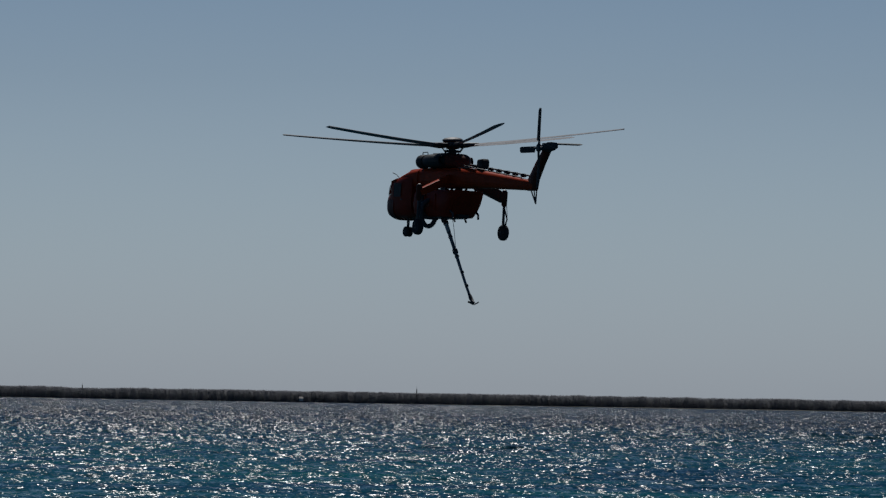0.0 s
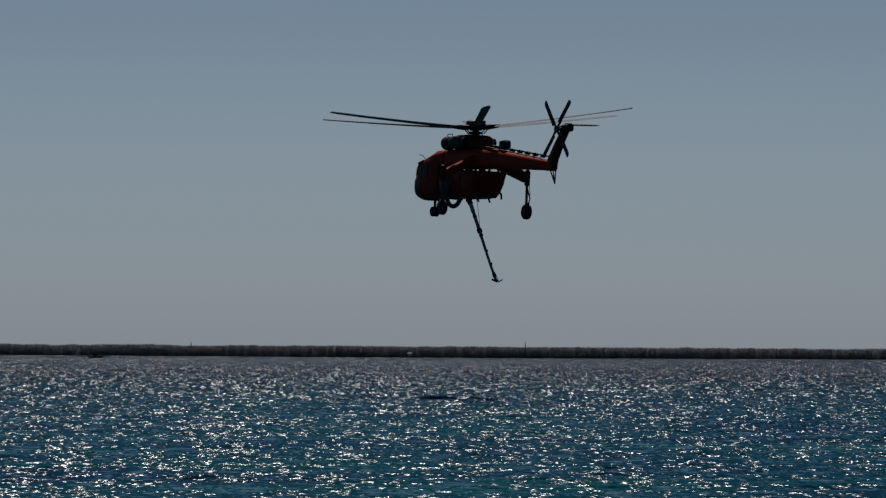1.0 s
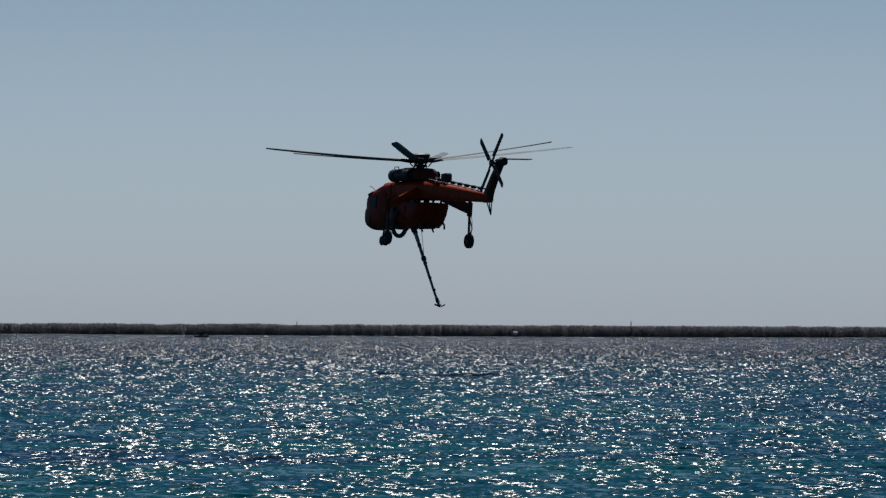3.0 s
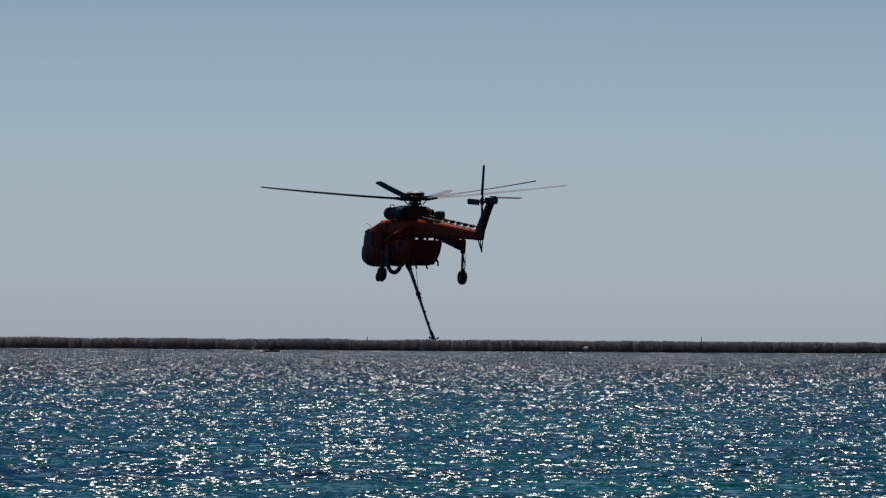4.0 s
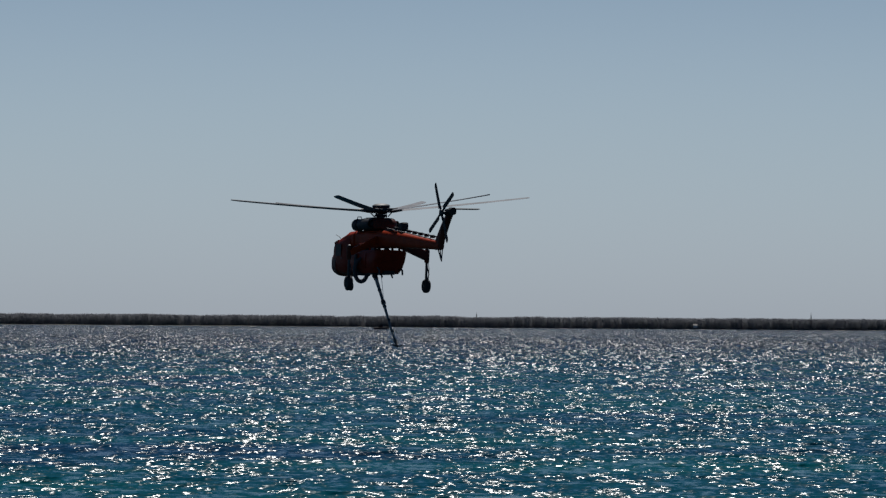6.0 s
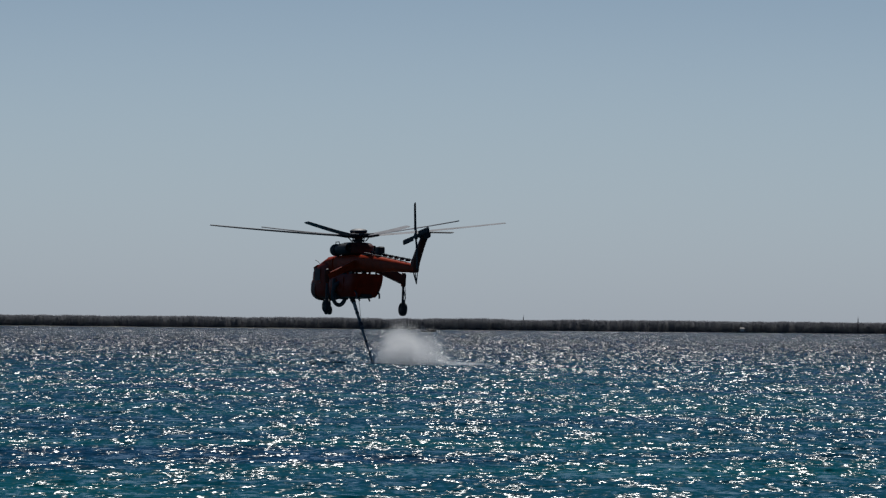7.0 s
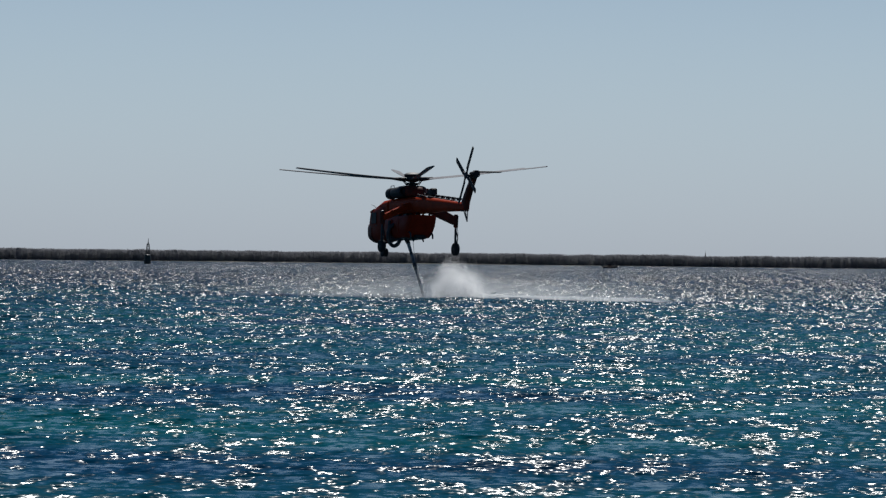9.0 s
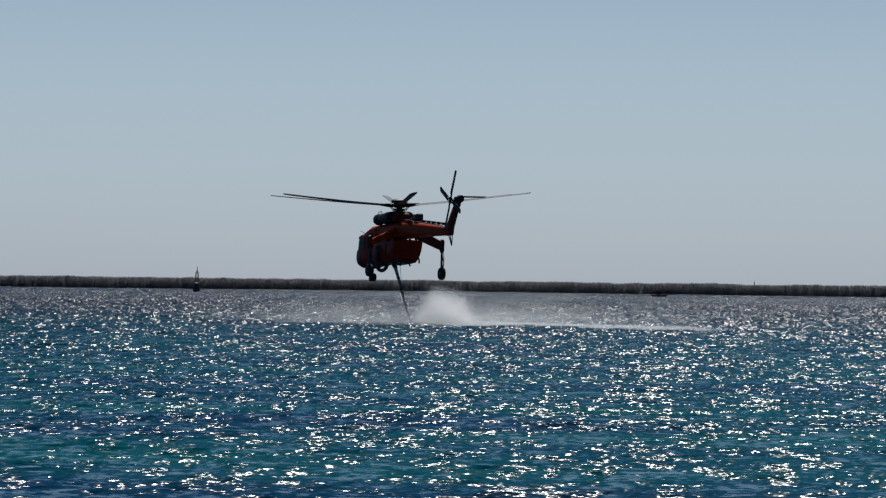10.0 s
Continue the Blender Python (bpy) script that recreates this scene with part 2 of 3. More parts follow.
def spin(bm, profile, axis="z", centre=(0, 0, 0), count=20):
    """A turned body: profile of (radius, height) along an axis."""
    rings = []
    for r, h in profile:
        ring = []
        for k in range(count):
            u = 2 * math.pi * k / count
            p = (r * math.cos(u), r * math.sin(u), h)
            p = {"z": p, "y": (p[0], p[2], p[1]), "x": (p[2], p[0], p[1])}[axis]
            ring.append(bm.verts.new(Vector(p) + Vector(centre)))
        rings.append(ring)
    for p, q in zip(rings, rings[1:]):
        for k in range(count):
            j = (k + 1) % count
            bm.faces.new((p[k], p[j], q[j], q[k]))
    bm.faces.new(rings[0])
    bm.faces.new(rings[-1])
    return bm


B = bmesh.new


# ---- the sea ----
def wave_height(x, y):
    """Low chop, wavelength growing with distance to suit the camera's view."""
    rng = np.random.default_rng(5)
    z = np.zeros_like(x)
    main = np.log(0.010 * np.clip(y, 60, 1300))
    for k in range(44):
        lam = 0.6 * 1.07 ** k
        turn = rng.normal(-1.5, 0.5)
        amp = 0.0042 * lam * rng.uniform(0.6, 1.3)
        ph = 2 * math.pi * (x * math.cos(turn) + y * math.sin(turn)) / lam + rng.uniform(0, 7)
        share = np.exp(-((math.log(lam) - main) ** 2) / 0.4)
        z += amp * share * (2 * (0.5 + 0.5 * np.sin(ph)) ** 1.5 - 1)
    return z * np.clip(y / 300, 0.8, 1.7) * np.clip((3590 - y) / 300, 0, 1)


def build_sea():
    verts, faces, base = [], [], 0

    def patch(x0, x1, y0, y1, cell_x, cell_y, waves=1.0):
        nonlocal base
        nx, ny = max(1, round((x1 - x0) / cell_x)), max(1, round((y1 - y0) / cell_y))
        gx, gy = np.meshgrid(np.linspace(x0, x1, nx + 1), np.linspace(y0, y1, ny + 1))
        gz = wave_height(gx, gy) * waves if waves else np.zeros_like(gx)
        if waves:                                # calm down to the level at the patch's rim
            rim = np.minimum(np.minimum(gx - x0, x1 - gx) / 3, 1)
            gz = gz * np.clip(rim, 0, 1)
        verts.append(np.stack([gx, gy, gz], -1).reshape(-1, 3))
        i = np.arange((nx + 1) * ny).reshape(ny, nx + 1)[:, :-1].reshape(-1) + base
        faces.append(np.stack([i, i + 1, i + nx + 2, i + nx + 1], -1))
        base += (nx + 1) * (ny + 1)

    patch(-26, 26, 80, 180, 0.16, 0.16)
    patch(-46, 46, 179.4, 330, 0.32, 0.32)       # each reaches a little under the finer one before it
    patch(-90, 90, 328.6, 640, 0.7, 0.7)
    patch(-170, 170, 637, 1240, 1.5, 1.5)
    patch(-400, 400, 1237, 3596, 4.0, 4.8)
    # open water round it, out to the horizon
    for x0, x1, y0, y1 in ((-26, 26, -4800, 80), (-4800, -26, -4800, 180), (26, 4800, -4800, 180), (-4800, -46, 180, 330), (46, 4800, 180, 330),
                           (-4800, -90, 330, 640), (90, 4800, 330, 640), (-4800, -170, 640, 1240), (170, 4800, 640, 1240), (-4800, -400, 1240, 3596), (400, 4800, 1240, 3596), (-4800, 4800, 3596, 4850)):
        patch(x0, x1, y0, y1, 400, 400, 0)
    v, f = np.concatenate(verts), np.concatenate(faces)
    me = bpy.data.meshes.new("water")
    me.vertices.add(len(v))
    me.vertices.foreach_set("co", v.astype(np.float32).ravel())
    me.loops.add(f.size)
    me.loops.foreach_set("vertex_index", f.astype(np.int32).ravel())
    me.polygons.add(len(f))
    me.polygons.foreach_set("loop_start", np.arange(0, f.size, 4, dtype=np.int32))
    me.update(calc_edges=True)
    me.validate()
    me.shade_smooth()
    me.materials.append(WATER)
    return tagged(new("water", me), "choppy teal sea glittering against the sun", "sea", kind="structure")


water = build_sea()


# ---- the far shore ----
SHORE = 3600.0


def build_shore():
    bm = B()
    rng = random.Random(3)
    xs = [-900 + 20 * i for i in range(96)]
    rows = []
    for x in xs:
        edge = SHORE + 6 * math.sin(x / 90.0) + rng.uniform(-2, 2)
        rows.append([bm.verts.new((x, edge + dy, z)) for dy, z in ((-4, -0.6), (0, 0.02), (8, 0.35 + rng.uniform(-0.1, 0.1)), (60, 1.2), (400, 1.0))])
    for p, q in zip(rows, rows[1:]):
        for i in range(4):
            bm.faces.new((p[i], q[i], q[i + 1], p[i + 1]))
    tagged(part("ground_far_shore", bm, SAND), "low scrub-covered spit along the far shore", "shore", kind="structure")

    # the wood on it: close-set crowns behind a loose screen of leaves
    rng = np.random.default_rng(11)
    verts, faces, base = [], [], 0
    x = -880.0
    ring, rows = 10, 7
    lon, lat = np.meshgrid(np.arange(ring) * 2 * np.pi / ring, np.linspace(-1.57, 1.57, rows))
    crown = np.stack([np.cos(lon) * np.cos(lat) ** .25, np.sin(lon) * np.cos(lat) ** .25, np.sin(lat)], -1).reshape(-1, 3)
    i = (np.arange(rows - 1)[:, None] * ring + np.arange(ring)).ravel()
    j = (np.arange(rows - 1)[:, None] * ring + (np.arange(ring) + 1) % ring).ravel()
    skin = np.concatenate([np.stack([i, j, j + ring], -1), np.stack([i, j + ring, i + ring], -1)])
    while x < 980:
        x += rng.uniform(0.7, 1.5)
        y = SHORE + rng.uniform(7, 15)
        tall = 6.3 + 0.5 * noise.noise((x / 40, 0, 0)) + 0.5 * noise.noise((x / 9, 3, 0)) + rng.normal(0, 0.12)
        wide = rng.uniform(1.4, 2.6)
        verts.append(crown * (wide, wide * .6, tall / 2 - .1) * rng.uniform(0.93, 1.06, (len(crown), 1)) + (x, y, tall / 2))
        faces.append(skin + base)
        base += len(crown)
        n = 420                                  # the leaves before it, small and loose, to a ragged top
        c = np.stack([x + rng.normal(0, wide * 1.1, n), y - wide * .6 - rng.uniform(0, 4, n), (tall + .15) * rng.beta(1.15, .95, n)], 1)
        a, b = rng.normal(0, 0.17, (2, n, 3, 1))
        u, v = rng.normal(0, 0.25, (2, n, 1, 3)) + np.array([(1, 0, 0), (0, -.6, .8)])[:, None, None]
        leaf = a * u + b * v                     # all turned to the sun so the wood shades evenly
        verts.append((leaf + c[:, None]).reshape(-1, 3))
        faces.append(np.arange(3 * n).reshape(-1, 3) + base)
        base += 3 * n
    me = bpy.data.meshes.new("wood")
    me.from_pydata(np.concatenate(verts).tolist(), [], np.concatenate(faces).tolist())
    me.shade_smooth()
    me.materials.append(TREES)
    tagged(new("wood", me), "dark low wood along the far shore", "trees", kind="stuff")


build_shore()


def at_bearing(px, far):
    """A place that many lens units to the side of the boat's bearing."""
    return px / 11212.0 * far


def build_house(x, y, wide, tall):
    h = thing("house", "small white rendered house among shore trees", "house")
    h.location = (x, y, 0.8)
    part("wall", box(B(), (0, 0, tall / 2), (wide, 4.0, tall), 0.05), WALLS, h, smooth=False)
    bm = B()
    v = [bm.verts.new(p) for p in ((-wide / 2 - .3, -2.3, tall), (wide / 2 + .3, -2.3, tall), (wide / 2 + .3, 2.3, tall), (-wide / 2 - .3, 2.3, tall), (-wide / 2, 0, tall + 1.0), (wide / 2, 0, tall + 1.0))]
    for f in ((0, 1, 5, 4), (2, 3, 4, 5), (1, 2, 5), (3, 0, 4), (3, 2, 1, 0)):
        bm.faces.new([v[i] for i in f])
    part("roof", bm, ROOF, h, smooth=False)


build_house(at_bearing(556, SHORE), SHORE + 2, 2.1, 1.4)


def build_mast(x, y, tall):
    m = thing("radio_mast", "thin grey lattice mast above the shore trees", "mast")
    m.location = (x, y, 0.8)
    for sx, sy in ((-.4, -.3), (.4, -.3), (0, .4)):
        part("leg", tube(B(), [(sx, sy, 0), (sx * .3, sy * .3, tall)], 0.09, 6), STEEL, m)
    for k in range(6):
        z0, z1, w0, w1 = tall * k / 6, tall * (k + 1) / 6, .4 * (1 - .7 * k / 6), .4 * (1 - .7 * (k + 1) / 6)
        part("brace", tube(B(), [(-w0, -w0 * .75, z0), (w1, -w1 * .75, z1)], 0.05, 5), STEEL, m)
    part("antenna", tube(B(), [(0, 0, tall), (0, 0, tall + 1.2)], 0.06, 5), STEEL, m)


build_mast(at_bearing(762, SHORE), SHORE + 6, 8.0)
build_mast(at_bearing(169, SHORE), SHORE + 12, 7.0)


def build_boat():
    b = thing("motor_boat", "small dark motor boat with low cabin on the sea", "boat")
    bm = B()
    loft(bm, [(-2.9, 0, .35, .85, .42), (-1.5, 0, .35, 1.0, .46), (.8, 0, .38, .95, .48), (2.2, 0, .46, .55, .46), (3.0, 0, .56, .08, .36)], 2.6, 16)
    part("hull", bm, HULL, b)
    part("cabin", box(B(), (-.3, 0, 1.15), (1.5, 1.2, .75), .12), HULL, b)
    part("windscreen", box(B(), (.52, 0, 1.3), (.06, 1.0, .4), .02, Matrix.Rotation(-.4, 3, "Y")), BLACK, b)
    part("outboard_motor", box(B(), (-2.95, 0, .75), (.35, .4, .8), .1), BLACK, b)
    part("rail", tube(B(), [(.9, .8, .85), (2.0, .55, 1.25), (2.9, 0, 1.3), (2.0, -.55, 1.25), (.9, -.8, .85)], .04, 6), STEEL, b)
    b.matrix_basis = pose(0, 2500, 0.05, 0, 0, 6)
    return b


build_boat()


def build_buoy():
    b = thing("navigation_buoy", "dark pillar buoy with lattice top and lantern", "buoy")
    part("float", spin(B(), [(.55, -.7), (1.0, -.2), (1.25, .8), (1.1, 2.2), (.95, 3.2), (.5, 3.4)]), BUOY, b)
    for sx, sy in ((-.62, -.62), (.62, -.62), (.62, .62), (-.62, .62)):
        part("leg", tube(B(), [(sx, sy, 3.3), (sx * .55, sy * .55, 7.0)], .085, 6), BUOY, b)
    for k, z in enumerate((4.4, 5.6, 6.9)):
        w = .62 * (1 - .45 * (z - 3.3) / 3.7)
        part("ring", tube(B(), [(-w, -w, z), (w, -w, z), (w, w, z), (-w, w, z), (-w, -w, z)], .06, 6), BUOY, b)
    for s in (-1, 1):
        part("brace", tube(B(), [(-.6 * s, -.6, 3.4), (.45 * s, -.45, 5.6)], .05, 5), BUOY, b)
        part("brace", tube(B(), [(.45 * s, -.45, 5.6), (-.35 * s, -.35, 7.0)], .05, 5), BUOY, b)
    part("platform", spin(B(), [(.5, 6.95), (.55, 7.0), (.55, 7.1), (.3, 7.15)], count=12), BUOY, b)
    part("lantern", spin(B(), [(.2, 7.1), (.22, 7.6), (.12, 7.8)], count=10), STEEL, b)
    part("topmark", tube(B(), [(0, 0, 7.8), (0, 0, 8.9)], .1, 6), BUOY, b)
    b.matrix_basis = pose(at_bearing(-820, 2200), 2200, 0, 0, 2, 20)
    return b


build_buoy()


# ---- the helicopter: x ahead, y to its left, z up from the rotor's hub ----
heli = thing("helicopter", "orange heavy-lift firefighting helicopter trailing a water snorkel", "helicopter")


def mirrored(points):
    return [(x, -y, z) for x, y, z in points]


def build_cabin():
    before = set(heli.children)
    bm = loft(B(), [(3.5, 0, -3.0, .95, 1.38), (4.2, 0, -3.07, 1.06, 1.45), (5.3, 0, -3.15, 1.09, 1.38), (5.9, 0, -3.2, 1.07, 1.28), (6.25, 0, -3.22, 1.03, 1.2)], 4.2, 28)
    part("cabin", bm, RED, heli)
    bm = loft(B(), [(5.74, 0, -3.72, 1.1, .92), (6.35, 0, -3.7, 1.07, .92), (6.8, 0, -3.66, .98, .85), (7.1, 0, -3.6, .82, .7), (7.3, 0, -3.54, .58, .48), (7.4, 0, -3.5, .3, .24)], 2.9, 28)
    part("nose", bm, MAROON, heli, "dark red nose shell")
    bm = loft(B(), [(5.72, 0, -2.1, 1.03, .14), (6.4, 0, -2.2, .98, .10), (6.75, 0, -2.28, .8, .07)], 3.5, 20)
    part("cabin_roof", bm, ORANGE, heli)
    for s in (-1, 1):
        part("window_post", tube(B(), [(6.72, .74 * s, -2.2), (6.97, .74 * s, -3.0)], .05, 6), ORANGE, heli)
        bm = B()
        v = [bm.verts.new(p) for p in ((6.27, .99 * s, -2.2), (6.7, .76 * s, -2.25), (6.95, .77 * s, -2.98), (6.27, 1.02 * s, -2.98))]
        bm.faces.new(v)
        part("side_window", bmesh_thick(bm, .012), GLASS, heli, "clear cabin side window")
        bm = box(B(), (5.2, 1.10 * s, -2.75), (1.0, .03, .85), .01)
        part("door_window", bm, BLACK, heli, "dark door window", smooth=False)
        part("door_handle", box(B(), (4.6, 1.12 * s, -3.35), (.22, .05, .05), .01), STEEL, heli)
        # mirror arm and pitot
        part("antenna", tube(B(), [(6.2, .5 * s, -1.95), (6.45, .6 * s, -1.72), (6.9, .65 * s, -1.6)], .025, 5), BLACK, heli)
    part("window_post", tube(B(), [(6.8, 0, -2.2), (7.12, 0, -3.0)], .05, 6), ORANGE, heli)
    bm = B()
    v = [bm.verts.new(p) for p in ((6.72, .72, -2.25), (6.78, 0, -2.22), (6.72, -.72, -2.25), (6.95, -.74, -2.98), (7.1, 0, -2.98), (6.95, .74, -2.98))]
    bm.faces.new((v[0], v[1], v[4], v[5]))
    bm.faces.new((v[1], v[2], v[3], v[4]))
    part("windscreen", bmesh_thick(bm, .012), GLASS, heli, "clear windscreen")
    # wire guard hoop ahead of the windscreen
    part("wire_guard", tube(B(), [(6.95, .55, -2.15), (7.3, .6, -2.5), (7.38, .6, -3.0), (7.2, .55, -3.45)], .025, 6), STEEL, heli)
    # aft-facing station behind the cabin
    part("aft_window", box(B(), (3.44, 0, -2.6), (.04, 1.1, .6), .01), BLACK, heli, "dark aft window", smooth=False)
    for ob in set(heli.children) - before:      # the cab hangs a little below the beam
        ob.location.z -= .16


def bmesh_thick(bm, t):
    bmesh.ops.solidify(bm, geom=bm.faces[:], thickness=t)
    return bm


def build_body():
    bm = loft(B(), [(4.3, 0, -2.0, .78, .46), (3.0, 0, -2.12, .8, .62), (.5, 0, -2.16, .8, .66), (-2.0, 0, -2.2, .76, .66), (-4.0, 0, -2.28, .62, .60),
                    (-7.5, 0, -2.52, .46, .45), (-10.6, 0, -2.75, .34, .33), (-11.4, 0, -2.82, .24, .28)], 3.4, 40)
    part("fuselage_beam", bm, ORANGE, heli)
    # sloping cover from the cab's roof up to the beam
    bm = loft(B(), [(5.74, 0, -2.45, .9, .36), (5.2, 0, -2.35, .95, .42), (4.2, 0, -2.2, .92, .56), (3.0, 0, -2.14, .86, .60)], 4, 24)
    part("roof_fairing", bm, ORANGE, heli)
    part("hand_rail", tube(B(), [(-2.8, .62, -1.45), (-6.0, .5, -1.82), (-10.2, .34, -2.3)], .03, 6), STEEL, heli)
    # tail drive shaft on its hangers
    part("tail_drive_shaft", tube(B(), [(-2.6, 0, -1.36), (-10.9, 0, -2.2)], .055, 8), STEEL, heli)
    for k in range(8):
        x = -3.2 - k * 1.1
        z = -1.42 - (-x - 3.2) * .1
        part("shaft_hanger", box(B(), (x, 0, z - .06), (.3, .3, .22), .03), BLACK, heli)
    part("walkway", box(B(), (-3.1, .36, -1.58), (2.2, .3, .05), .01), STEEL, heli)
    # oil cooler behind the gearbox
    bm = loft(B(), [(-3.85, 0, -1.5, .2, .2), (-4.0, 0, -1.37, .27, .31), (-4.6, 0, -1.35, .27, .32), (-4.7, 0, -1.39, .23, .28)], 5, 16)
    cooler = part("oil_cooler", bm, BLACK, heli, "black oil cooler housing")
    for k in range(5):
        part("cooler_slat", box(B(), (-4.73, 0, -1.57 + k * .1), (.06, .38, .04), .008), STEEL, cooler)
    # gearbox fairing and rotor mast
    bm = loft(B(), [(2.15, 0, -1.12, .72, .36), (1.95, 0, -1.09, .88, .44), (.6, 0, -1.07, .95, .46), (-.55, 0, -1.07, .95, .45)], 4.5, 28)
    part("engine_cowling", bm, BLACK, heli, "black engine cowling")
    bm = loft(B(), [(-.54, 0, -1.09, .93, .44), (-.95, 0, -1.1, .88, .42), (-1.25, 0, -1.16, .7, .36), (-1.45, 0, -1.3, .45, .24)], 3.2, 28)
    part("gearbox_fairing", bm, MAROON, heli)
    for k in range(4):
        part("cowling_louvre", box(B(), (1.5 - k * .5, 0, -.615), (.3, 1.0, .03), .008), STEEL, heli)
    part("rotor_mast", tube(B(), [(0, 0, -.75), (0, 0, -.05)], [.24, .2], 14), STEEL, heli)
    part("swashplate", spin(B(), [(.2, -.56), (.44, -.54), (.47, -.46), (.44, -.4), (.2, -.38)]), STEEL, heli)
    for k in range(6):
        u = math.pi / 3 * k
        part("control_rod", tube(B(), [(.42 * math.cos(u), .42 * math.sin(u), -.9), (.42 * math.cos(u), .42 * math.sin(u), -.45)], .035, 6), STEEL, heli)
    for s in (-1, 1):
        eng = part("engine", spin(B(), [(.2, -.8), (.36, -.5), (.40, .2), (.42, 1.3), (.38, 1.9), (.32, 2.1)], "x", (0, .74 * s, -1.12), 20), BLACK, heli, "black turbine engine")
        part("inlet", spin(B(), [(.28, 1.95), (.42, 2.05), (.46, 2.4), (.44, 2.7), (.32, 2.9), (.12, 2.97)], "x", (0, .74 * s, -1.14), 20), BLACK, eng, "rounded air inlet filter")
        part("exhaust", tube(B(), [(-.4, .8 * s, -1.1), (-.6, .9 * s, -1.1), (-.75, 1.0 * s, -1.1)], [.27, .28, .29], 16, False), STEEL, eng, "heat-stained steel exhaust")
        part("engine_brace", tube(B(), [(2.3, .74 * s, -.75), (1.1, .3 * s, -.62)], .04, 6), STEEL, heli)
        part("grab_rail", tube(B(), [(2.5, .8 * s, -.72), (2.45, .8 * s, -.55), (1.8, .8 * s, -.55), (1.75, .8 * s, -.74)], .03, 6), STEEL, heli)


def build_tail():
    bm = B()
    rings = []
    for z, x0, chord, thick in ((-3.1, -11.0, 1.1, .22), (-2.4, -11.15, 1.3, .25), (-1.4, -11.95, 1.15, .22), (-.5, -12.8, 1.0, .2), (-.16, -13.1, .8, .16)):
        ring = []
        for i in range(14):
            u = 2 * math.pi * i / 14
            ring.append(bm.verts.new((x0 + chord / 2 * math.cos(u), thick * math.sin(u) * (1.05 - .25 * math.cos(u)), z)))
        rings.append(ring)
    for p, q in zip(rings, rings[1:]):
        for i in range(14):
            j = (i + 1) % 14
            bm.faces.new((p[i], p[j], q[j], q[i]))
    bm.faces.new(rings[0])
    bm.faces.new(rings[-1])
    # shade is put into the pylon's colour, a darkened orange
    part("tail_pylon", bm, MAROON, heli, "swept tail pylon in orange darkened for shade")
    part("tail_gearbox", loft(B(), [(-12.5, .1, -.5, .22, .2), (-13.0, .15, -.5, .34, .27), (-13.6, .1, -.45, .26, .22)], 3, 16), BLACK, heli)
    part("tail_rotor_shaft", tube(B(), [(-13.1, .3, -.55), (-13.1, .8, -.55)], .11, 10), STEEL, heli)
    # stabiliser to starboard
    bm = B()
    secs = []
    for y, x0, chord, z in ((-.1, -13.1, 1.25, -.24), (-1.0, -13.15, 1.15, -.21), (-1.95, -13.2, 1.0, -.18)):
        secs.append([bm.verts.new((x0 + chord * c, y, z + d)) for c, d in ((.5, 0), (.25, .06), (-.2, .05), (-.5, 0), (-.2, -.045), (.25, -.055))])
    for p, q in zip(secs, secs[1:]):
        for i in range(6):
            j = (i + 1) % 6
            bm.faces.new((p[i], p[j], q[j], q[i]))
    bm.faces.new(secs[0])
    bm.faces.new(secs[-1])
    part("stabiliser", bm, BLACK, heli, "black stabiliser")
    skid = part("tail_skid", tube(B(), [(-10.85, 0, -3.0), (-11.6, 0, -3.92)], .045, 8), STEEL, heli)
    part("skid_strut", tube(B(), [(-11.45, .1, -3.0), (-11.6, 0, -3.92)], .04, 8), STEEL, skid)
    part("skid_strut", tube(B(), [(-11.45, -.1, -3.0), (-11.6, 0, -3.92)], .04, 8), STEEL, skid)


def wheel(parent, centre, r, w):
    part("tyre", spin(B(), [(r * .55, -w), (r * .86, -w), (r * .97, -w * .7), (r, 0), (r * .97, w * .7), (r * .86, w), (r * .55, w)], "y", centre, 24), TYRE, parent)
    part("rim", spin(B(), [(r * .12, -w * 1.05), (r * .5, -w * .9), (r * .56, 0), (r * .5, w * .9), (r * .12, w * 1.05)], "y", centre, 18), STEEL, parent)


